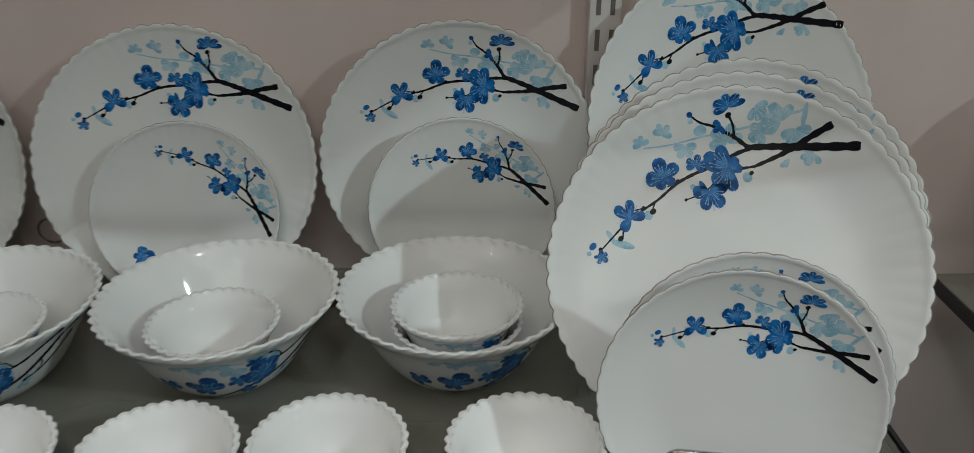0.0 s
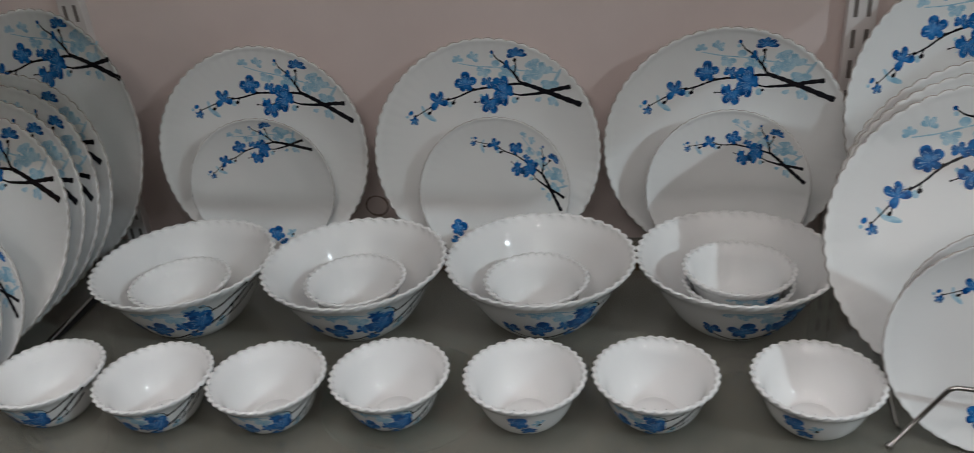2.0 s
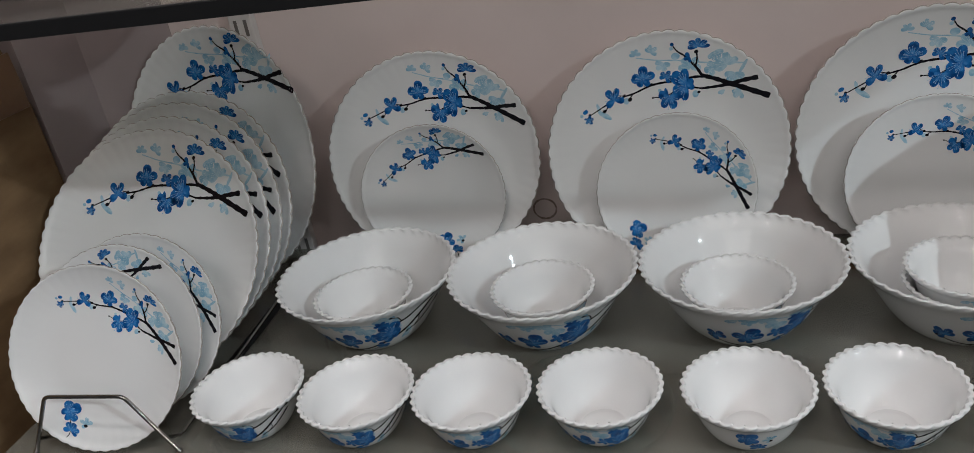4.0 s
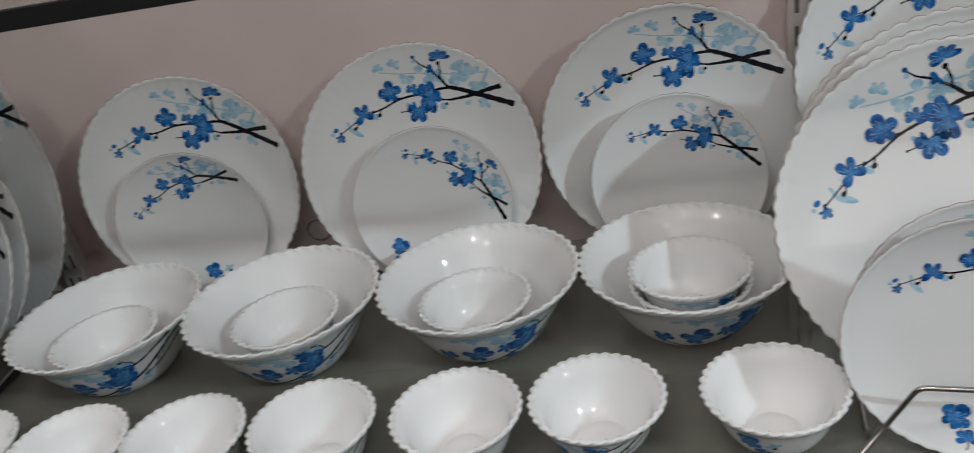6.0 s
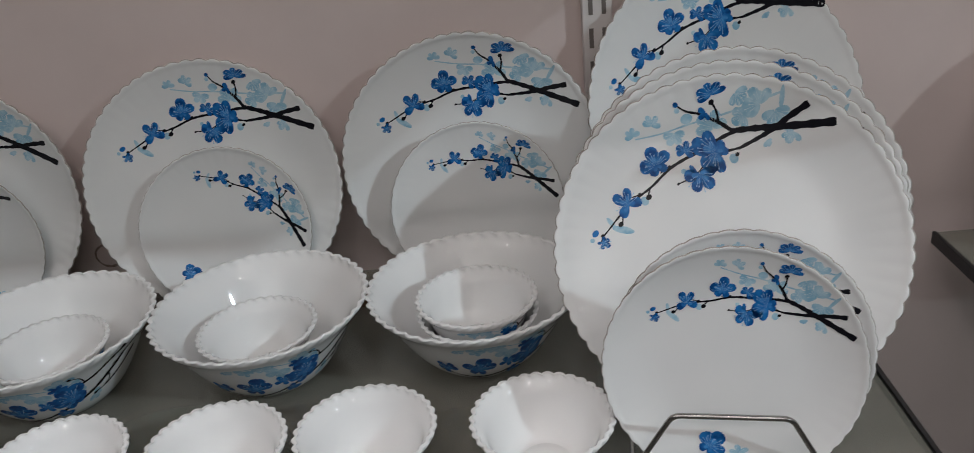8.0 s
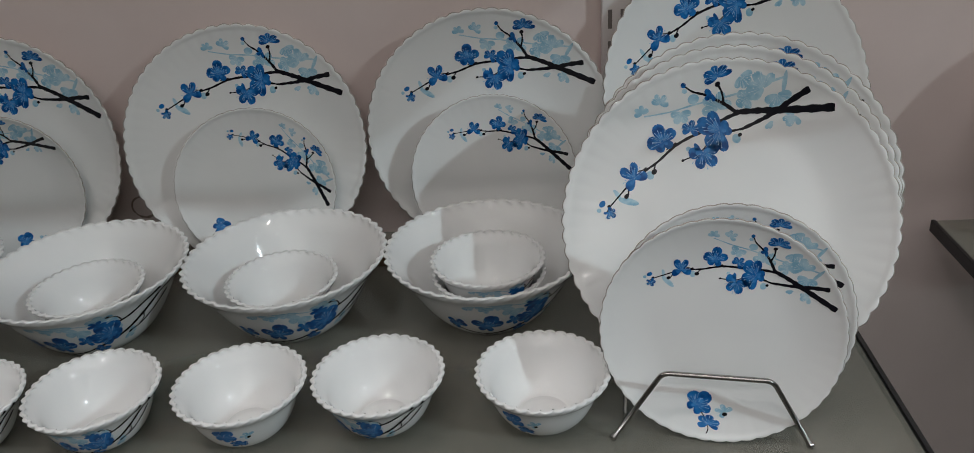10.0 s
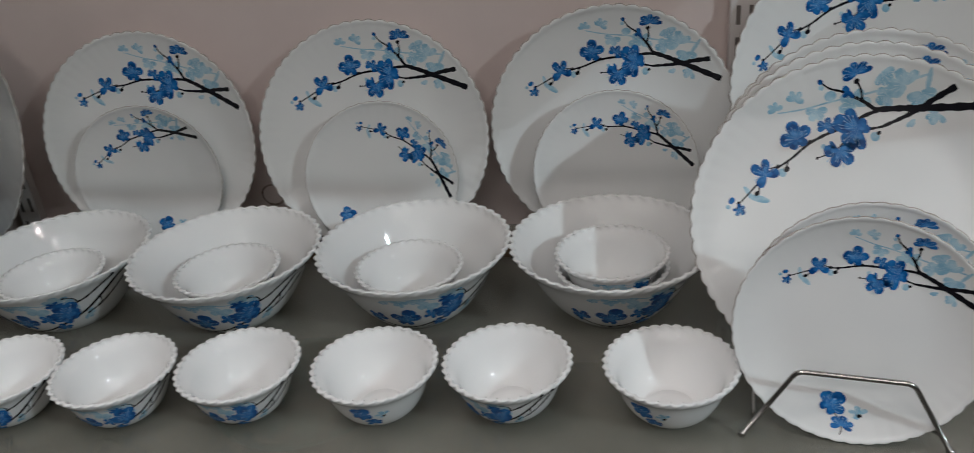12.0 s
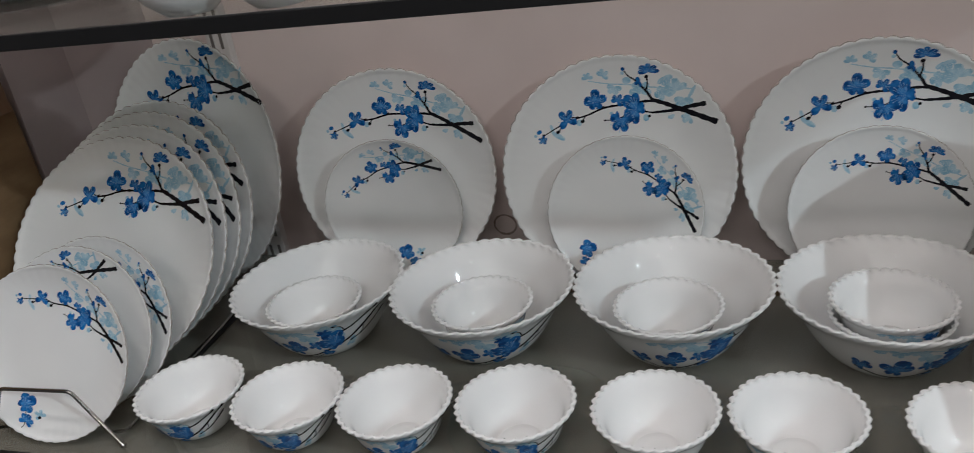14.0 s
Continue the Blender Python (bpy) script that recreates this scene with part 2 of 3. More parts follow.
class Ink:
    """Flat shapes in the design space: triangles by colour and piece."""

    def __init__(self):
        self.pieces = []

    def strip(self, name, pts, w0, w1, mat, steps=6, depth=2):
        p = [Vector(ds(*q)) for q in pts]
        line = []
        for i in range(len(p) - 1):
            a, b, c, d = p[max(i - 1, 0)], p[i], p[i + 1], p[min(i + 2, len(p) - 1)]
            for k in range(steps):
                t = k / steps
                line.append(0.5 * ((2 * b) + (c - a) * t + (2 * a - 5 * b + 4 * c - d) * t * t + (3 * b - a - 3 * c + d) * t ** 3))
        line.append(p[-1])
        verts, faces, m = [], [], len(line)
        for i, q in enumerate(line):
            d = line[min(i + 1, m - 1)] - line[max(i - 1, 0)]
            d = Vector((-d.y, d.x)).normalized() if d.length else Vector((0, 1))
            w = (w0 + (w1 - w0) * i / (m - 1)) / 507 / 2 * (1 + 0.16 * math.sin(i * 1.9 + len(pts)))
            verts += [q + d * w, q - d * w]
        faces = [(2 * i, 2 * i + 1, 2 * i + 3, 2 * i + 2) for i in range(m - 1)]
        self.pieces.append((name, verts, faces, mat, depth))

    def blob(self, name, cx, cy, rx, ry, turn, mat, depth=3, fat=0.0):
        """An ellipse, fatter towards its far end by fat, as a fan of two rings."""
        c, verts, faces, n = Vector(ds(cx, cy)), [], [], 14
        verts.append(c)
        ca, sa = math.cos(turn), math.sin(turn)
        for ring in (0.55, 1.0):
            for k in range(n):
                a = 2 * math.pi * k / n
                u, v = rx * math.cos(a) * ring, ry * math.sin(a) * ring * (1 + fat * math.cos(a))
                verts.append(c + Vector((ca * u - sa * v, sa * u + ca * v)) / 507)
        faces = [(0, 1 + k, 1 + (k + 1) % n) for k in range(n)]
        faces += [(1 + k, 1 + n + k, 1 + n + (k + 1) % n, 1 + (k + 1) % n) for k in range(n)]
        self.pieces.append((name, verts, faces, mat, depth))

    def flower(self, name, cx, cy, r, turn, mat, stamen, spread=360, petals=5, squash=1.0, depth=3):
        """A blossom of separate petals; a narrow spread makes it a side view. turn in degrees."""
        pick = random.Random(int(cx * 7 + cy * 13))
        side = spread < 300
        outline = ((0.02, 0.10), (0.18, 0.23), (0.38, 0.33), (0.60, 0.385), (0.80, 0.36), (0.93, 0.24), (1.0, 0.07))
        petal_rows = []
        for k in range(petals):
            if side:
                off = spread * (k / (petals - 1) - 0.5)
            else:
                off = (-150, -78, -24, 34, 96, 165)[k] if petals == 6 else (-138, -66, -8, 58, 132)[k]
            off += pick.uniform(-8, 8)
            reach = 1 + (0.34 if not side else 0.12) * math.cos(math.radians(off))
            petal_rows.append((math.radians(turn + off), r * reach * pick.uniform(0.94, 1.10), r * reach * pick.uniform(0.80, 1.12) * (1.0 if not side else 0.82)))

        def leaf(vs, fs, a, length, width, cut):
            b, ca, sa = len(vs), math.cos(a), math.sin(a)
            side_a, side_b = [], []
            for t, w in outline:
                side_a.append((t * length * cut, w * width * cut))
                side_b.append((t * length * cut, -w * width * cut))
            ring = side_a + [(0.955 * length * cut, 0.0)] + side_b[::-1]
            mid = (0.6 * length * cut, 0.0)
            for u, v in [mid] + ring:
                vs.append(Vector(ds(cx + ca * u - sa * v, cy - (sa * u + ca * v) * squash)))
            fs += [(b, b + 1 + j, b + 1 + (j + 1) % len(ring)) for j in range(len(ring))]

        vs, fs, hv, hf = [], [], [], []
        for a, length, width in petal_rows:
            leaf(vs, fs, a, length, width, 1.0)
            leaf(hv, hf, a + 0.06, length, width * 0.8, 0.52)
        self.pieces.append((name, vs, fs, mat, depth))
        if stamen:
            self.pieces.append(("petal_heart", hv, hf, HEART, depth + 1))
        tint = stamen or (MIST if r > 24 and mat is PALE else None)
        if tint:
            sv, sf = [Vector(ds(cx, cy))], []
            count = 12 if not side else 9
            for k in range(count):
                a = math.radians(turn + min(spread, 200) * 0.85 * (k / (count - 1) - 0.5) + pick.uniform(-6, 6))
                ln = r * pick.uniform(0.55, 0.98)
                q1 = Vector(ds(cx + ln * math.cos(a), cy - ln * math.sin(a) * squash))
                d = (q1 - sv[0]).normalized()
                w = Vector((-d.y, d.x)) * max(r * 0.022, 1.0) / 507
                g = d * max(r * 0.05, 1.5) / 507
                b = len(sv)
                sv += [q1 - w * 0.6, q1 - w * 1.7 + g, q1 - w + 2 * g, q1 + w + 2 * g, q1 + w * 1.7 + g, q1 + w * 0.6]
                sf += [(0, b, b + 5), (b, b + 1, b + 2, b + 3, b + 4, b + 5)]
            self.pieces.append(("stamen", sv, sf, tint, depth + 2 if stamen else depth + 0.6))


def branch_ink():
    k = Ink()
    # the pale blossoms behind
    k.strip("pale_twig", [(372, 92), (450, 108), (530, 116), (650, 134), (735, 140), (805, 146)], 4, 7, PALE, depth=1)
    for x, y, r, a, sp in ((370, 82, 26, 100, 150), (432, 74, 32, 60, 160), (482, 124, 36, 250, 170), (592, 154, 52, 90, 170), (684, 158, 34, 200, 360), (688, 92, 38, 290, 130), (738, 150, 52, 120, 180), (768, 186, 46, 260, 150), (790, 264, 34, 200, 150), (712, 256, 18, 300, 120)):
        k.flower("pale_blossom", x, y, r * 0.88, a, PALE, None, sp, 5 if sp == 360 else 4, depth=1)
    for x, y, rx, ry, a in ((533, 99, 18, 15, 0), (228, 326, 34, 11, -0.6), (203, 292, 7, 20, 0.3), (610, 263, 13, 15, 0), (322, 272, 12, 14, 0), (517, 66, 8, 8, 0), (463, 238, 8, 8, 0), (130, 320, 7, 7, 0), (740, 118, 10, 26, 0.9), (800, 160, 7, 34, -0.5)):
        k.blob("pale_bud", x, y, rx, ry, a, PALE, 1)
    # black branches
    k.strip("branch", [(903, 288), (830, 260), (750, 228), (700, 208), (640, 187)], 24, 16, BLACK)
    k.strip("branch", [(650, 191), (600, 192), (540, 201), (470, 206), (420, 216), (360, 240), (300, 256), (250, 275), (200, 302), (165, 322), (150, 336)], 12, 3, BLACK)
    k.strip("branch", [(858, 208), (800, 218), (740, 232), (690, 238), (635, 242)], 20, 9, BLACK)
    k.strip("branch", [(640, 242), (612, 236), (590, 224), (566, 220)], 7, 5, BLACK)
    k.strip("branch", [(640, 190), (618, 154), (598, 130), (570, 100), (540, 78), (522, 52)], 13, 4, BLACK)
    k.strip("branch", [(612, 150), (620, 115), (617, 84)], 7, 6, BLACK)
    k.strip("twig", [(540, 236), (490, 262), (435, 266)], 4, 4, BLACK)
    k.strip("twig", [(632, 240), (590, 238), (556, 246)], 5, 3, BLACK)
    k.strip("twig", [(330, 270), (345, 252), (352, 242)], 5, 4, BLACK)
    k.strip("twig", [(232, 310), (240, 294), (244, 276)], 5, 4, BLACK)
    k.strip("twig", [(290, 246), (312, 248), (330, 249)], 4, 4, BLACK)
    k.strip("twig", [(398, 214), (420, 210), (436, 212)], 4, 4, BLACK)
    for x, y, r in ((338, 266, 10), (228, 308, 9), (624, 256, 7), (617, 86, 9), (434, 266, 5), (316, 246, 5), (430, 208, 6), (164, 318, 6)):
        k.blob("bud_cup", x, y, r, r * 0.8, 0.5, BLACK, 3)
    k.blob("bud", 520, 49, 8, 8, 0, BLUE, 3)
    k.blob("bud", 147, 304, 12, 9, 0.6, BLUE, 3)
    # blue blossoms
    k.flower("blossom", 397, 188, 47, 98, BLUE, STAMEN, squash=0.95)
    k.flower("blossom", 272, 262, 42, 104, BLUE, STAMEN, 215, 4, 1.15)
    k.flower("blossom", 490, 184, 29, 60, BLUE, STAMEN, 240, 5)
    k.flower("blossom", 572, 222, 50, 172, BLUE, STAMEN, petals=6, squash=1.22)
    k.flower("blossom", 502, 264, 48, 262, BLUE, STAMEN, 180, 4, 1.15)
    k.blob("petal", 490, 250, 8, 22, 0.15, BLUE, 3)
    k.flower("blossom", 624, 66, 44, 90, BLUE, STAMEN, 190, 5, 0.7)
    k.flower("blossom", 590, 106, 24, 200, BLUE, None, 150, 3)
    k.flower("blossom", 158, 338, 20, 300, BLUE, STAMEN, 260, 5)
    return k


def spray_ink():
    """The second, small motif: two blue blossoms and a pale one."""
    k = Ink()
    k.strip("twig", [(470, 866), (496, 892), (517, 914)], 5, 4, BLACK)
    k.strip("twig", [(522, 962), (526, 944), (521, 928)], 5, 4, BLACK)
    k.flower("blossom", 456, 854, 56, 62, BLUE, STAMEN, squash=0.95)
    k.flower("blossom", 521, 922, 50, 90, BLUE, STAMEN, 230, 5, 0.7)
    k.flower("pale_blossom", 580, 858, 42, 150, PALE, None, 200, 4, 0.7, 1)
    k.blob("bud_cup", 582, 866, 11, 8, 0.3, BLACK, 3)
    return k


def bowl_ink():
    """The motif that runs round the bowls: 4000 design points to the metre of wall, 280 to its height."""
    def at(arc, h):
        return 481 + arc * 4000, 490 - h * 280

    def row(*pts):
        return [at(*q) for q in pts]

    k = Ink()
    for arc, h, r, a, sp in ((-0.006, 0.82, 26, 250, 160), (0.010, 0.86, 30, 270, 150), (0.022, 0.70, 38, 240, 180), (0.042, 0.78, 40, 60, 180), (0.058, 0.66, 36, 200, 160), (-0.022, 0.84, 20, 280, 120), (0.070, 0.32, 30, 330, 140)):
        k.flower("pale_blossom", *at(arc, h), r * 1.25, a, PALE, None, sp, 4, depth=1)
    k.strip("pale_twig", row((-0.022, 0.84), (0.005, 0.86), (0.03, 0.78), (0.06, 0.72)), 4, 6, PALE, depth=1)
    k.strip("branch", row((0.112, 1.02), (0.100, 0.80), (0.086, 0.62), (0.070, 0.44), (0.052, 0.32), (0.034, 0.22), (0.012, 0.12), (-0.010, 0.09), (-0.030, 0.16), (-0.048, 0.30)), 17, 7, BLACK)
    k.strip("branch", row((0.098, 1.02), (0.086, 0.86), (0.070, 0.72), (0.052, 0.66), (0.036, 0.68)), 15, 6, BLACK)
    k.strip("branch", row((0.118, 0.78), (0.102, 0.58), (0.086, 0.42), (0.072, 0.36)), 12, 6, BLACK)
    k.strip("twig", row((0.086, 0.62), (0.088, 0.50), (0.082, 0.40)), 7, 4, BLACK)
    k.strip("twig", row((0.016, 0.04), (0.026, 0.10), (0.038, 0.20)), 5, 4, BLACK)
    k.strip("twig", row((0.062, 0.70), (0.058, 0.80), (0.050, 0.86)), 6, 4, BLACK)
    for arc, h, r in ((-0.008, 0.05, 9), (0.072, 0.35, 9), (-0.048, 0.30, 8), (0.050, 0.86, 8)):
        k.blob("bud_cup", *at(arc, h), r, r * 0.8, 0.5, BLACK, 3)
    k.flower("blossom", *at(-0.040, 0.35), 46, 120, BLUE, STAMEN, 230, 5)
    k.flower("blossom", *at(-0.006, 0.33), 63, 80, BLUE, STAMEN, squash=0.95)
    k.flower("blossom", *at(0.024, 0.42), 36, 60, BLUE, STAMEN, 250, 5)
    k.flower("blossom", *at(0.050, 0.46), 66, 150, BLUE, STAMEN, petals=6, squash=1.15)
    k.flower("blossom", *at(0.038, 0.18), 40, 230, BLUE, STAMEN, 220, 5, 0.8)
    k.flower("blossom", *at(0.040, 0.74), 34, 100, BLUE, None, 190, 4, 0.8)
    return k


BRANCH, SPRAY, ROUND = branch_ink(), spray_ink(), bowl_ink()


def lay_ink(ink, parent, place, keep=None):
    """Lays the shapes on a curved face: place(u, v, lift) gives the point; pieces of one name and colour make one part."""
    owner = parent
    for name, verts, faces, mat, depth in ink.pieces:
        if keep and not all(keep(v) for v in verts):
            used = [f for f in faces if all(keep(verts[i]) for i in f)]
            if not used:
                continue
        else:
            used = faces
        ids = sorted({i for f in used for i in f})
        at = {i: n for n, i in enumerate(ids)}
        pts = [place(verts[i][0], verts[i][1], 0.00012 * depth) for i in ids]
        inner = name in ("stamen", "petal_heart")
        ob = mesh_object(name, pts, [tuple(at[i] for i in f) for f in used], mat, owner if inner else parent)
        if not inner:
            owner = ob


# ---- crockery ----
def scallop(a, n):
    return 1 - abs(math.sin(n * a / 2))


def build_plate(name, radius, lobes, height, ink_scale, bite, label, oval=1.0, rise_by=0.0):
    """A pressed opal plate with a fluted rim, lying face up, foot at z = 0."""
    top = new(name)
    tagged(top, label, "plate")

    def face(u, v, lift=0.0):
        r, a = math.hypot(u, v), math.atan2(v, u)
        bead = 0.0007 * radius / 0.135
        rise = min(1.0, max(0.0, (r - 0.52) / 0.48) ** 1.7)
        flute = smoothstep(0.70, 0.98, r) * 0.00030 * radius / 0.135
        z = 0.004 + (height - 0.004) * rise + flute * (0.5 - scallop(a, lobes)) + bead * smoothstep(0.945, 0.965, r) * (1 - smoothstep(0.975, 0.997, r)) + lift
        return z

    na = lobes * 6
    verts, faces = [Vector((0, 0, face(0, 0)))], []
    rings = [0.16, 0.34, 0.48, 0.53, 0.58, 0.63, 0.68, 0.73, 0.78, 0.83, 0.88, 0.92, 0.942, 0.956, 0.966, 0.976, 0.985, 0.993]
    for s in rings:
        for k in range(na):
            a = 2 * math.pi * k / na
            r = s * (1 - bite * smoothstep(0.8, 1, s) * scallop(a, lobes))
            verts.append(Vector((r * math.cos(a) * radius, r * math.sin(a) * radius, face(r * math.cos(a), r * math.sin(a)))))
    under = [0.95, 0.85, 0.74, 0.62, 0.58, 0.54, 0.2]
    for s, off in [(1.0, -0.0012), (0.992, -0.0026)] + [(q, -0.0034) for q in under]:
        for k in range(na):
            a = 2 * math.pi * k / na
            r = s * (1 - bite * smoothstep(0.8, 1, s) * scallop(a, lobes))
            z = face(r * math.cos(a), r * math.sin(a)) + off
            if 0.56 < s < 0.6:
                z = 0.0
            verts.append(Vector((r * math.cos(a) * radius, r * math.sin(a) * radius, z)))
    total = len(rings) + 2 + len(under)
    faces += [(0, 1 + k, 1 + (k + 1) % na) for k in range(na)]
    for i in range(total - 1):
        b, c = 1 + i * na, 1 + (i + 1) * na
        faces += [(b + k, c + k, c + (k + 1) % na, b + (k + 1) % na) for k in range(na)]
    last = 1 + (total - 1) * na
    faces.append(tuple(last + k for k in range(na))[::-1])
    for v in verts:
        v.y *= oval
    # the two outermost rings carry the painted shade line
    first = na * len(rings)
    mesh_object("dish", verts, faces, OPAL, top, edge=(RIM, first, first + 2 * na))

    def place(u, v, lift):
        u, v = u * ink_scale, v * ink_scale + rise_by
        return Vector((u * radius, v * radius, face(u, v / oval) + lift))

    lay_ink(BRANCH, top, place)
    lay_ink(SPRAY, top, place)
    return top


def build_bowl(name, radius, height, foot, lobes, bite, bulge, flare, label, inks):
    """A deep opal bowl with swirled flutes; inks: (ink, metres per unit, turn, centre angle, centre height, design centre)."""
    top = new(name)
    tagged(top, label, "bowl")

    def wall(s, inner):
        """Radius and height at s from foot (0) to the flared rim (1)."""
        body = foot / radius + (1 - flare - foot / radius) * ((1 - bulge) * s + bulge * (1 - (1 - s) ** 5) ** 0.8)
        r = radius * (body + flare * smoothstep(0.70, 1.0, s) ** 1.3)
        z = height * (0.03 + 0.97 * s)
        return (r - 0.0030, z + 0.0012) if inner else (r, z)

    na, verts, faces = lobes * 6, [], []
    steps = [0.0, 0.03, 0.07, 0.12, 0.18, 0.26, 0.36, 0.48, 0.6, 0.7, 0.78, 0.84, 0.89, 0.92, 0.95, 0.975, 0.99]

    def ring(s, r, z, inner=False):
        amp = smoothstep(0.1, 0.95, s) * (1.5 if not inner else 0.05 + 0.30 * smoothstep(0.80, 0.99, s))
        for k in range(na):
            a = 2 * math.pi * k / na
            f = scallop(a + 0.75 * (1 - s) , lobes)
            q = r * (1 - (0.0024 * amp + bite * smoothstep(0.91, 1, s)) * f)
            verts.append(Vector((q * math.cos(a), q * math.sin(a), z - 0.0004 * f * smoothstep(0.9, 1, s) * radius / 0.1)))

    rows = [(0, foot * 0.3, height * 0.045 + 0.003), (0, foot * 0.8, height * 0.045 + 0.003)]
    for s, r, z in rows:
        ring(s, r, z)
    for s in steps:
        r, z = wall(s, True)
        ring(s, r, z, True)
    lipr, lipz = wall(1.0, False)
    ring(1.0, lipr - 0.0026, lipz + 0.0002)
    ring(1.0, lipr - 0.0012, lipz + 0.0010)
    ring(1.0, lipr, lipz + 0.0002)
    for s in steps[::-1]:
        r, z = wall(s, False)
        ring(s, r, z)
    ring(0, foot * 0.97, 0.0006)
    ring(0, foot * 0.86, 0.0)
    ring(0, foot * 0.8, height * 0.04)
    total = len(verts) // na
    for i in range(total - 1):
        b, c = i * na, (i + 1) * na
        faces += [(b + k, c + k, c + (k + 1) % na, b + (k + 1) % na) for k in range(na)]
    faces.append(tuple(range(na)))
    faces.append(tuple((total - 1) * na + k for k in range(na))[::-1])
    mesh_object("bowl_body", verts, faces, OPAL, top)

    def slot(h):
        lo, hi = 0.0, 1.0
        for _ in range(24):
            mid = (lo + hi) / 2
            lo, hi = (mid, hi) if wall(mid, False)[1] < h else (lo, mid)
        return lo

    for ink, unit, turn, angle, mid, (cu, cv) in inks:
        ct, st = math.cos(math.radians(turn)), math.sin(math.radians(turn))

        def flat(q):
            u, v = q[0] - cu, q[1] - cv
            return (ct * u - st * v) * unit, (st * u + ct * v) * unit + mid

        def place(u, v, lift):
            x, h = flat((u, v))
            h = height * 0.05 + h * 0.93
            s = slot(h)
            r, z = wall(s, False)
            a = math.radians(angle) + x / (radius * 0.86)
            f = scallop(a + 0.75 * (1 - s), lobes)
            r *= 1 - (0.00432 * smoothstep(0.1, 0.95, s) + bite * smoothstep(0.91, 1, s)) * f
            r += 0.0002 + lift
            return Vector((r * math.cos(a), r * math.sin(a), z - lift * 0.4))

        lay_ink(ink, top, place, keep=lambda q: 0.0 < flat(q)[1] < height * 1.02)
    return top


def stand_up(x, y, z, tilt, yaw, spin, plate_height):
    """The pose of a plate whose rim's centre is at x, y, z, leaning back by tilt."""
    return pose(x, y, z, 90 - tilt, 0, yaw) @ pose(0, 0, -plate_height, 0, 0, spin)


# ---- structure ----
WALL_Y, SHELF_LEFT, SHELF_RIGHT, SHELF_FRONT = 0.825, -0.93, 0.315, 0.387
FLOOR_Z, SHELF_Z = -1.05, -0.005
tagged(part("wall_back", box(-3, 3, WALL_Y, WALL_Y + 0.12, FLOOR_Z, CEILING), WALL), "dull pinkish white painted wall behind the shelves, slightly stained", kind="structure")
tagged(part("floor", box(-3, 3, -3, WALL_Y, FLOOR_Z - 0.05, FLOOR_Z), FLOORM), "pale shop floor", kind="structure")
tagged(part("ceiling", box(-3, 3, -3, WALL_Y, CEILING, CEILING + 0.1), ROOM), "white shop ceiling", kind="structure")
tagged(part("wall_left", box(-3.1, -3, -3, WALL_Y, FLOOR_Z, CEILING), ROOM), "plain shop wall", kind="structure")
tagged(part("wall_right", box(3, 3.1, -3, WALL_Y, FLOOR_Z, CEILING), ROOM), "plain shop wall", kind="structure")
tagged(part("wall_front", box(-3, 3, -3.1, -3, FLOOR_Z, CEILING), ROOM), "plain shop wall", kind="structure")

for sx, sy, ax, ay, size, watts, colour in SPOTS:
    lamp = tagged(new("ceiling_spot"), "round white recessed ceiling spot, lit", "ceiling light", "ceiling spots")
    lamp.location = (sx, sy, CEILING)
    bm = bmesh.new()
    bmesh.ops.create_cone(bm, cap_ends=True, segments=32, radius1=0.06, radius2=0.07, depth=0.02, matrix=Matrix.Translation((0, 0, -0.0105)))
    part("bezel", bm, STEEL, lamp)
    bm = bmesh.new()
    bmesh.ops.create_cone(bm, cap_ends=True, segments=32, radius1=0.045, radius2=0.045, depth=0.004, matrix=Matrix.Translation((0, 0, -0.0225)))
    part("diffuser", bm, LAMP, lamp)
# bodies for the added fill lights
for sx, sy, ax, ay, size, watts, colour in FILL_PANELS:
    lamp = tagged(new("ceiling_panel"), "square fill light panel added on the ceiling, unseen", "ceiling light", "ceiling panels")
    lamp.location = (sx, sy, CEILING)
    h = size * 0.44
    part("frame", box(-h - 0.03, h + 0.03, -h - 0.03, h + 0.03, -0.015, -0.001, 0.002), STEEL, lamp)
    part("diffuser", box(-h, h, -h, h, -0.019, -0.0155), LAMP, lamp)


def glass_shelf(name, x0, x1, y0, y1, top, thick, label, mat, trim, edge=None, drop=0.003, rise=0.003):
    s = tagged(new(name), label, "shelf")
    part("pane", box(x0, x1, y0, y1, top - thick, top, 0.0015), mat, s, "greenish glass pane")
    if trim:
        part("front_trim", box(x0, x1, y0 - 0.004, y0 - 0.0005, top - thick - drop, top + rise, 0.001), BLACKTRIM, s, "black front edge strip")
    if edge is not None:
        part("side_trim", box(edge - 0.0022, edge + 0.0022, y0, y1, top - thick - 0.001, top + 0.0012, 0.0006), BLACKTRIM, s, "dark side edge strip")
    return s


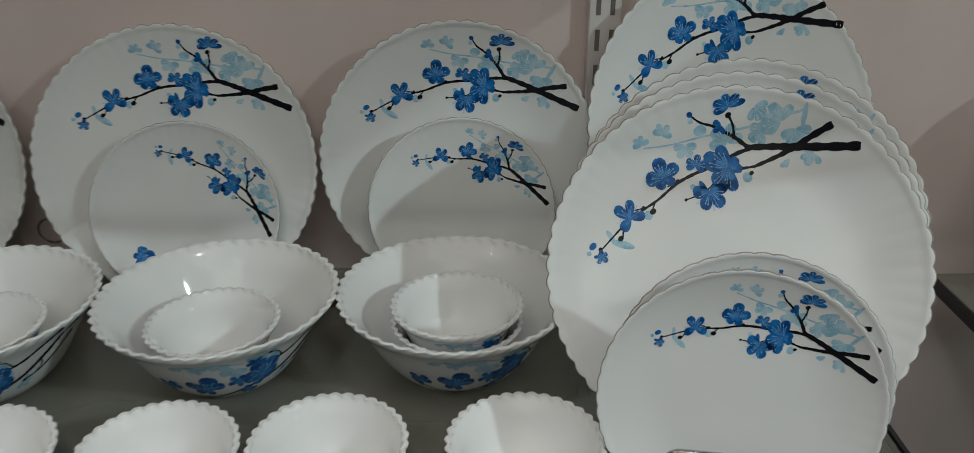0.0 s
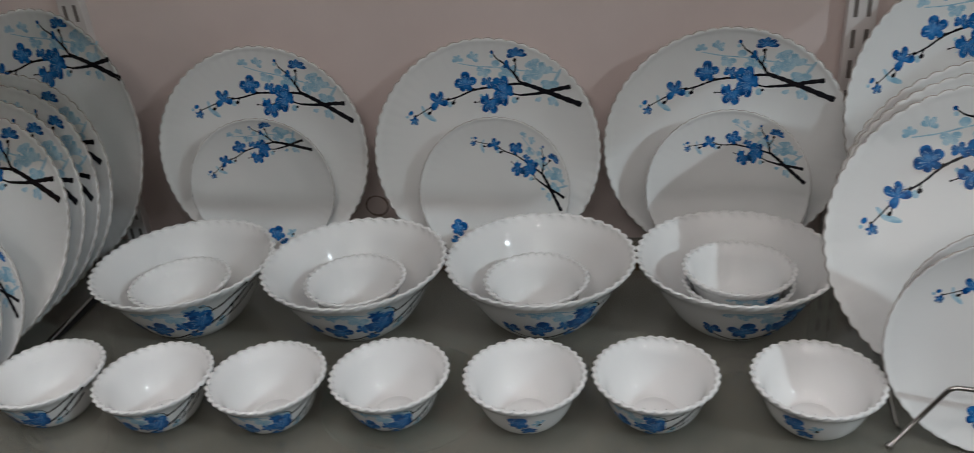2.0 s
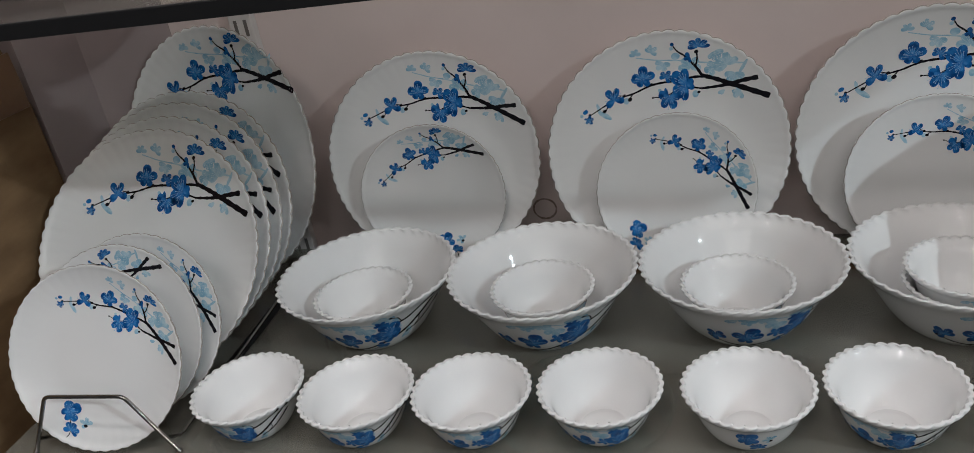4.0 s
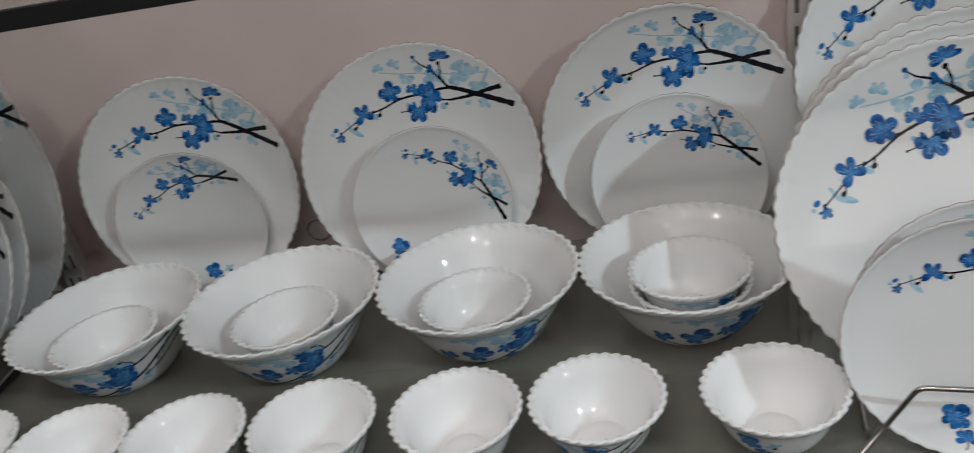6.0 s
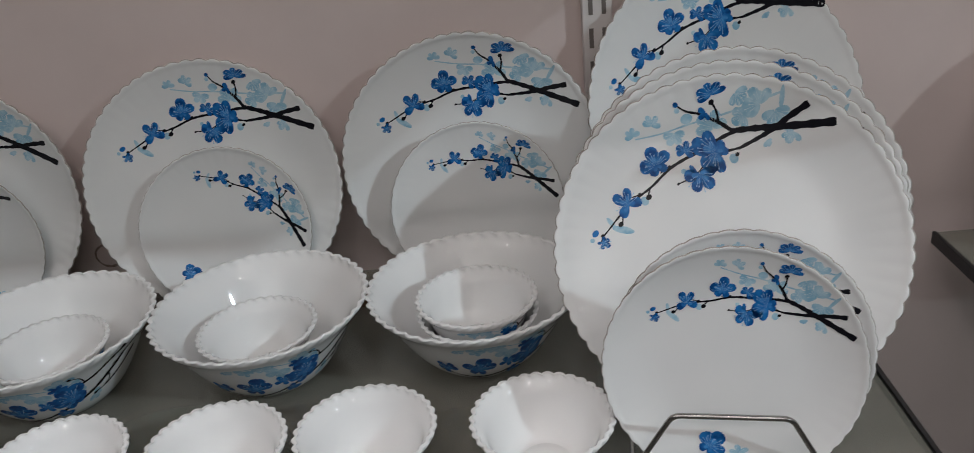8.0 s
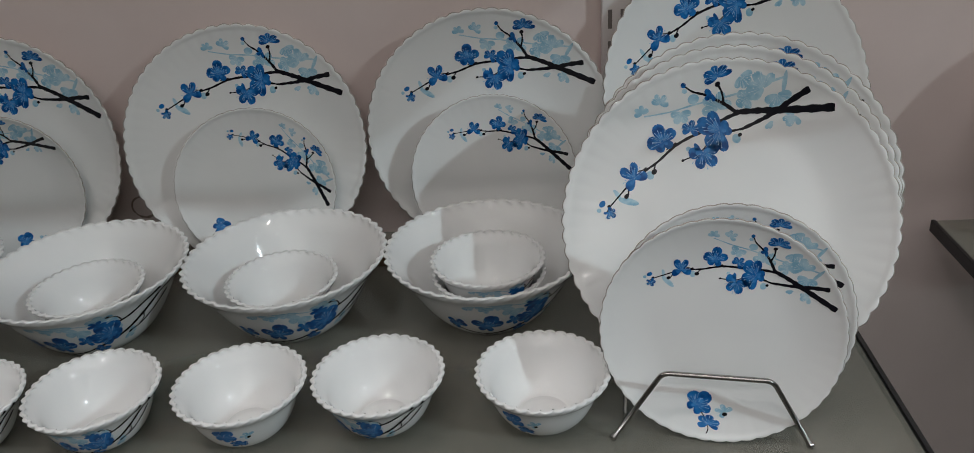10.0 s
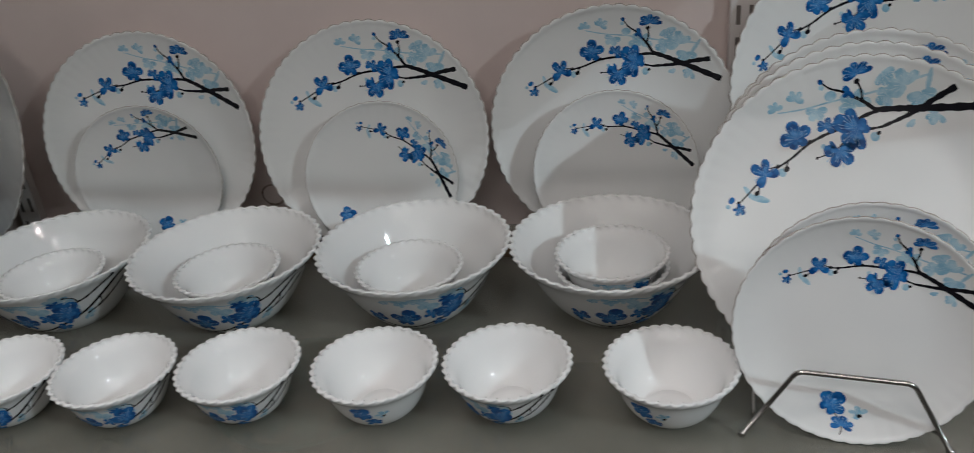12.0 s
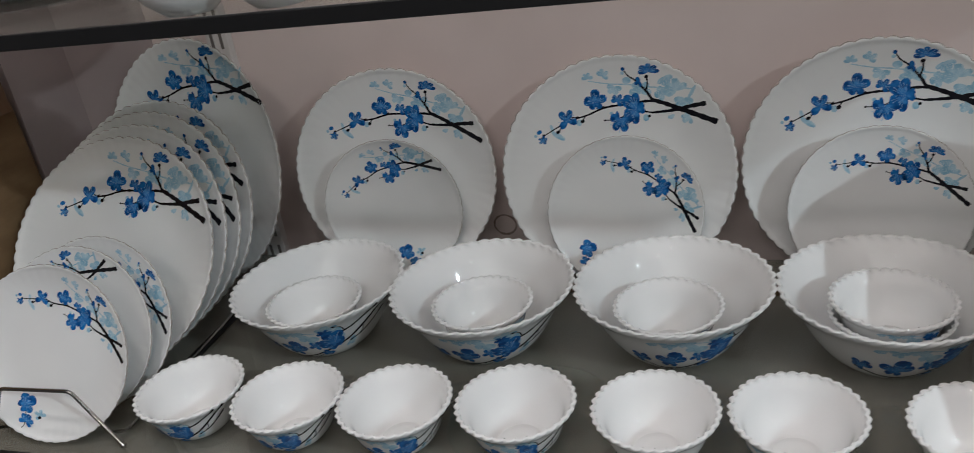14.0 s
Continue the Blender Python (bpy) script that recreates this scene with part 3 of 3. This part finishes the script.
glass_shelf("glass_shelf", SHELF_LEFT, SHELF_RIGHT, SHELF_FRONT, WALL_Y - 0.02, SHELF_Z, 0.010, "green-grey glass shelf with a black front edge, slightly dusty", GLASS, True, SHELF_RIGHT + 0.003)
glass_shelf("glass_shelf", 0.484, 1.5, 0.36, WALL_Y - 0.035, -0.012, 0.012, "green-grey glass shelf of the next bay with a dark edge", GLASS, True, 0.481)
joint = tagged(new("joint_strip"), "narrow black strip along the joint of the glass shelf", "strip")
part("strip_profile", box(-0.758, -0.744, 0.470, WALL_Y - 0.03, SHELF_Z + 0.0002, SHELF_Z + 0.0018, 0.0005), BLACKTRIM, joint)
UPPER = 0.410
glass_shelf("upper_glass_shelf", -1.1, SHELF_RIGHT, SHELF_FRONT, WALL_Y - 0.02, UPPER, 0.008, "greenish upper glass shelf with a thick black front edge", DUSTY, True, drop=0.0025, rise=0.0015)
# unseen pane, added to dim the key light on the right-hand wall
glass_shelf("upper_glass_shelf", 0.484, 1.5, 0.36, WALL_Y - 0.035, UPPER, 0.008, "unseen greenish glass shelf added over the next bay to shade its wall", DUSTY, True, drop=0.0025, rise=0.0015)


def upright(x, width, z0, z1):
    u = tagged(new("slotted_upright"), "grey steel slotted shelf upright on the wall", "shelf upright")
    u.location = (x, WALL_Y - 0.0135, 0)
    part("channel", box(-width / 2, width / 2, -0.0, 0.013, z0, z1, 0.001), STEEL, u)
    z = z0 + 0.02
    while z < z1 - 0.03:
        for dx in (-width * 0.22, width * 0.22):
            bm = box(dx - 0.0022, dx + 0.0022, -0.0004, 0.004, z, z + 0.02, 0.0)
            part("slot", bm, SLOTDARK, u)
        z += 0.0335
    return u


upright(0.124, 0.030, -0.2, 0.62)
upright(-0.783, 0.030, -0.2, 0.62)

# left end of the unit: an upright grey-pink sheet, and a cardboard box pushed against it
bm = box(-1.006, -0.986, 0.672, WALL_Y, -0.3, 0.70)
bmesh.ops.bisect_plane(bm, geom=bm.verts[:] + bm.edges[:] + bm.faces[:], plane_co=(0, 0.773, 0), plane_no=(0, 1, 0))
# the back edge is pulled inward to cover the wall behind the platter
for v in bm.verts:
    if v.co.y > 0.80:
        v.co.x += 0.096
tagged(part("wall_side", bm, PANEL), "upright grey-pink sheet at the left end, bent inward at the back", kind="structure")
carton = tagged(new("cardboard_box"), "worn brown cardboard box with packing tape, beside the shelf", "box")
bm = box(-1.009, -0.985, 0.30, 0.668, -0.30, 0.385, 0.004)
bmesh.ops.subdivide_edges(bm, edges=bm.edges[:], cuts=5, use_grid_fill=True)
for v in bm.verts:
    v.co += Vector((0.005 * noise.noise(v.co * 9), 0.008 * noise.noise(v.co * 7 + Vector((3, 1, 0))), 0.010 * noise.noise(v.co * 6 + Vector((0, 5, 2)))))
    if v.co.z > 0.3 and v.co.y > 0.62:
        v.co.y -= (v.co.z - 0.3) * 0.25
part("carton_side", bm, CARD, carton)
bm = box(-0.983, -0.979, 0.36, 0.655, 0.27, 0.335, 0.001)
bmesh.ops.subdivide_edges(bm, edges=bm.edges[:], cuts=4, use_grid_fill=True)
for v in bm.verts:
    v.co += Vector((0.002 * noise.noise(v.co * 25), 0.004 * noise.noise(v.co * 18), 0.006 * noise.noise(v.co * 14)))
part("tape_strip", bm, TAPE, carton, "glossy brown packing tape")

# ring-shaped mark left on the wall
verts, faces = [], []
for k in range(40):
    a = 2 * math.pi * k / 40
    w = 0.0016 * (0.6 + 0.9 * abs(noise.noise(Vector((math.cos(a) * 2, math.sin(a) * 2, 0)))))
    for r in (0.0145 - w, 0.0145 + w):
        verts.append((-0.442 + r * math.cos(a), WALL_Y - 0.0006, 0.032 + r * 0.95 * math.sin(a)))
faces = [(2 * k, 2 * k + 1, (2 * k + 3) % 80, (2 * k + 2) % 80) for k in range(40)]
tagged(mesh_object("wall_stain", verts, faces, STAIN), "brownish ring-shaped stain on the painted wall", kind="structure")

# brown strip of wood that lies along the back of the shelf
strip = tagged(new("wooden_strip"), "thin brown wooden strip along the back of the shelf", "strip")
part("lath", box(-0.72, 0.05, 0.722, 0.734, SHELF_Z + 0.0004, 0.006, 0.001), WOOD, strip)

# ---- plates ----
FULL_H, SIDE_H = 0.019, 0.015
full = build_plate("dinner_plate", 0.1345, 60, FULL_H, 1.0, 0.015, "white opal dinner plate, blue blossom branch print, scalloped rim, leaning")
platter = build_plate("serving_platter", 0.136, 60, FULL_H, 1.05, 0.015, "tall oval white opal platter with blue blossom branch print, leaning upright", 1.17, 0.13)
side = build_plate("side_plate", 0.0900, 48, SIDE_H, 1.0, 0.010, "small white opal side plate with blue blossom branch print, leaning upright")

# x, y, z of the rim's centre, tilt, yaw, spin, size, group
FULLS = [
    (-0.560, 0.775, 0.1265, 10, 4, -9, 0.975, "plates along the wall"),
    (-0.2845, 0.776, 0.1215, 12, 4, -1, 0.995, "plates along the wall"),
    (-0.0146, 0.778, 0.1225, 5, -2, -1, 1.005, "plates along the wall"),
    (0.207, 0.607, 0.1265, 24, -15, 2, 1.03, "plates of the front stack"),
    (0.196, 0.581, 0.1240, 26, -15, 2, 1.03, "plates of the front stack"),
    (0.188, 0.560, 0.1205, 28, -15, 25.5, 1.03, "plates of the front stack"),
    (-0.835, 0.664, 0.1285, 26, 0, -10, 1.04, "plates of the side stack"),
    (-0.834, 0.634, 0.1260, 29, 0, -22, 1.04, "plates of the side stack"),
    (-0.835, 0.604, 0.1220, 32, 0, -16, 1.04, "plates of the side stack"),
    (-0.837, 0.577, 0.1190, 34.7, 0, -7.8, 1.04, "plates of the side stack"),
]
PLATTERS = [
    (0.243, 0.765, 0.152, 14, 0, 14, 1.0, "platters"),
    (-0.830, 0.755, 0.1560, 14, -6, 1, 1.015, "platters"),
]
SIDES = [
    (-0.562, 0.757, 0.0880, 6, 6, 8, 0.99, "small plates along the wall"),
    (-0.276, 0.757, 0.0805, 14, 6, -45, 0.985, "small plates along the wall"),
    (-0.0124, 0.752, 0.0825, 13, -2, -21, 1.0, "small plates along the wall"),
    (0.176, 0.466, 0.0850, 13, -11, -4, 1.01, "small plates of the front stack"),
    (0.1642, 0.447, 0.0845, 12, -11, -8.8, 1.0, "small plates of the front stack"),
    (-0.805, 0.500, 0.083, 25, 4, -36, 1.005, "small plates of the side stack"),
    (-0.815, 0.478, 0.083, 24, 5, 25, 1.005, "small plates of the side stack"),
    (-0.814, 0.4355, 0.084, 23.7, 6, -32.8, 1.015, "small plates of the side stack"),
]


def set_plates(model, rows, h):
    for x, y, z, tilt, yaw, spin, size, group in rows:
        ob = copy_thing(model, stand_up(x, y, z, tilt, yaw, spin, h * size) @ Matrix.Scale(size, 4))
        tagged(ob, group=group)
    for o in (*model.children_recursive, model):
        bpy.data.objects.remove(o)


set_plates(full, FULLS, FULL_H)
set_plates(platter, PLATTERS, FULL_H)
set_plates(side, SIDES, SIDE_H)

# ---- bowls ----
BIG_R, BIG_H, SMALL_R, SMALL_H = 0.0992, 0.074, 0.0540, 0.047
big = build_bowl("serving_bowl", BIG_R, BIG_H, 0.046, 44, 0.030, 0.20, 0.055, "large white opal serving bowl with blue blossom print and scalloped rim", [(ROUND, 0.12675, 0, -90, 0.0, (0.0, 0.0))])
small_branch = build_bowl("small_bowl", SMALL_R, SMALL_H, 0.0235, 34, 0.043, 0.42, 0.088, "small white opal bowl with blue blossom print and scalloped rim", [(ROUND, 0.082, 0, -90, 0.0, (0.0, 0.0)), (SPRAY, 0.085, 0, 90, 0.021, (0.0, -0.78))])
for x, y, turn in ((-0.602, 0.617, 1), (-0.409, 0.618, 2), (-0.2125, 0.627, 6), (-0.017, 0.629, 4)):
    tagged(copy_thing(big, pose(x, y, SHELF_Z, 0, 0, turn)), group="serving bowls in a row")
for x, y, turn in ((-0.661, 0.442, -20), (-0.551, 0.440, -12), (-0.444, 0.444, -4), (-0.333, 0.453, -12), (-0.213, 0.455, 180), (-0.102, 0.461, -40), (0.029, 0.459, 150)):
    tagged(copy_thing(small_branch, pose(x + 0.014 * (x + 0.13), y + 0.008, SHELF_Z, 0, 0, turn) @ Matrix.Scale(1.015, 4)), group="small bowls in the front row")
for x, y, z, turn in ((-0.600, 0.597, 0.0015, 30), (-0.406, 0.604, 0.0015, 60), (-0.2155, 0.607, 0.0015, 10), (-0.017, 0.605, 0.0015, 40), (-0.017, 0.604, 0.0170, 0)):
    tagged(copy_thing(small_branch, pose(x + 0.012 * (x + 0.13), y + 0.008, z, 0, 0, turn) @ Matrix.Scale(1.015, 4)), "small white opal bowl standing inside a serving bowl", group="small bowls inside the serving bowls")
for model in (big, small_branch):
    for o in (*model.children_recursive, model):
        bpy.data.objects.remove(o)


# ---- ware on the upper shelf ----
def lathe(name, profile, mat, parent=None, seg=48, label=""):
    verts, faces = [], []
    for r, z in profile:
        verts += [(r * math.cos(2 * math.pi * k / seg), r * math.sin(2 * math.pi * k / seg), z) for k in range(seg)]
    for i in range(len(profile) - 1):
        faces += [(i * seg + k, i * seg + (k + 1) % seg, (i + 1) * seg + (k + 1) % seg, (i + 1) * seg + k) for k in range(seg)]
    faces.append(tuple(range(seg))[::-1])
    return mesh_object(name, verts, faces, mat, parent, True, label)


cup = tagged(new("white_cup"), "plain white opal cup with a tapered foot on the upper shelf", "cup")
lathe("cup_body", [(0.015, 0.0003), (0.018, 0.0006), (0.031, 0.0125), (0.0345, 0.022), (0.036, 0.036), (0.037, 0.066), (0.0355, 0.0665), (0.0345, 0.036), (0.032, 0.02), (0.014, 0.006), (0.002, 0.006)], OPAL, cup)
wire("cup_handle", [(0.0355, 0, 0.056), (0.054, 0, 0.052), (0.052, 0, 0.026), (0.0335, 0, 0.022)], 0.0035, OPAL, cup, bend=0.01)
for x, y, turn in ((-0.512, 0.412, 150), (-0.440, 0.414, 20), (-0.338, 0.412, 100), (-0.255, 0.425, 60)):
    tagged(copy_thing(cup, pose(x, y, UPPER, 0, 0, turn)), group="cups on the upper shelf")
for o in (*cup.children_recursive, cup):
    bpy.data.objects.remove(o)
dish = tagged(new("glass_dish"), "large clear glass dish with a thick rim on the upper shelf", "dish")
lathe("glass_body", [(0.075, 0.0004), (0.080, 0.001), (0.12, 0.012), (0.150, 0.020), (0.155, 0.024), (0.153, 0.027), (0.147, 0.026), (0.118, 0.017), (0.075, 0.007), (0.002, 0.007)], CLEAR, dish)
dish.location = (-0.765, 0.56, UPPER)

# ware on the lower shelf, seen through the glass
LOW_Z = -0.21
tagged(part("lower_shelf", box(SHELF_LEFT, SHELF_RIGHT, SHELF_FRONT, WALL_Y - 0.02, LOW_Z - 0.018, LOW_Z, 0.001), LOWER), "grey-brown lower shelf board under the glass", "shelf")
teal = tagged(new("teal_dish"), "round teal glazed dish on the lower shelf under the glass", "dish")
lathe("dish_body", [(0.060, 0.0003), (0.065, 0.001), (0.085, 0.014), (0.108, 0.030), (0.111, 0.033), (0.108, 0.034), (0.082, 0.017), (0.062, 0.006), (0.045, 0.005), (0.043, 0.0065), (0.002, 0.006)], TEAL, teal)
teal.location = (-0.400, 0.700, LOW_Z)
low_cup = tagged(new("white_cup"), "plain white opal cup standing on the lower shelf under the glass", "cup")
lathe("cup_body", [(0.022, 0.0003), (0.024, 0.0006), (0.034, 0.016), (0.038, 0.034), (0.040, 0.064), (0.0385, 0.0645), (0.0365, 0.034), (0.032, 0.018), (0.020, 0.006), (0.002, 0.006)], OPAL, low_cup)
wire("cup_handle", [(0.0385, 0, 0.056), (0.058, 0, 0.052), (0.056, 0, 0.026), (0.036, 0, 0.022)], 0.0035, OPAL, low_cup, bend=0.01)
low_cup.matrix_world = pose(-0.800, 0.600, LOW_Z, 0, 0, 190)
sprig = tagged(new("sprigged_plate"), "white plate with small blue flowers under the glass shelf", "plate")
lathe("plate_body", [(0.055, 0.0003), (0.060, 0.0006), (0.075, 0.006), (0.096, 0.013), (0.098, 0.0145), (0.096, 0.0155), (0.073, 0.0085), (0.058, 0.004), (0.002, 0.004)], OPAL, sprig)
k = Ink()
for n in range(14):
    a = n * 2 * math.pi / 14
    k.flower("flower", 481 + 425 * math.cos(a), 490 - 425 * math.sin(a), 50 + 10 * math.sin(5 * n), n * 40, BLUE if n % 2 else PALE, None)
lay_ink(k, sprig, lambda u, v, lift: Vector((u * 0.098, v * 0.098, 0.0046 + 0.0115 * smoothstep(0.6, 1.0, math.hypot(u, v)) + lift)))
sprig.location = (0.205, 0.520, LOW_Z)

# a flowered plate that stands on the shelf of the next bay
decor = tagged(new("flowered_plate"), "white plate with dark red flower print on the neighbouring shelf", "plate")
lathe("plate_body", [(0.075, 0.0), (0.082, 0.0), (0.10, 0.008), (0.128, 0.017), (0.131, 0.019), (0.128, 0.020), (0.098, 0.011), (0.078, 0.004), (0.002, 0.004)], OPAL, decor)
k = Ink()
for n in range(9):
    a = n * 0.72 + 1.2
    k.flower("flower", 481 + 340 * math.cos(a), 490 - 340 * math.sin(a), 62 + 12 * math.sin(5 * n), n * 40, RED, None)
lay_ink(k, decor, lambda u, v, lift: Vector((u * 0.131, v * 0.131, 0.0045 + 0.0155 * smoothstep(0.6, 1.0, math.hypot(u, v)) + lift)))
decor.matrix_world = stand_up(0.640, 0.735, 0.1165, 12, 0, 0, 0.019)

# ---- wire stands ----
def wire_stand(a, b, c, d, back):
    """Front frame a-b-c-d (foot, bar, bar, foot) with rods to the back."""
    s = tagged(new("plate_stand"), "bent steel wire plate stand holding a row of plates", "plate stand")
    wire("front_frame", [a, b, c, d], 0.0020, CHROME, s)
    for p in (a, d):
        q = (p[0], p[1], SHELF_Z + 0.0033)
        bm = bmesh.new()
        bmesh.ops.create_uvsphere(bm, u_segments=16, v_segments=10, radius=0.0032, matrix=Matrix.Translation(q))
        part("foot_ball", bm, CHROME, s, smooth=True)
    for p, top in ((a, b), (d, c)):
        f = 0.25
        e = [p[i] + (top[i] - p[i]) * f for i in range(3)]
        wire("side_rod", [e, (e[0] + back[0] * 0.06, e[1] + 0.02, 0.001), (e[0] + back[0], e[1] + back[1], 0.001), (e[0] + back[0], e[1] + back[1] + 0.01, 0.11)], 0.0018, CHROME, s)
    return s


wire_stand((0.085, 0.436, -0.002), (0.120, 0.431, 0.063), (0.198, 0.420, 0.061), (0.232, 0.421, -0.002), (0.03, 0.22))
wire_stand((-0.889, 0.398, -0.002), (-0.850, 0.400, 0.066), (-0.764, 0.402, 0.067), (-0.733, 0.408, -0.002), (-0.01, 0.26))
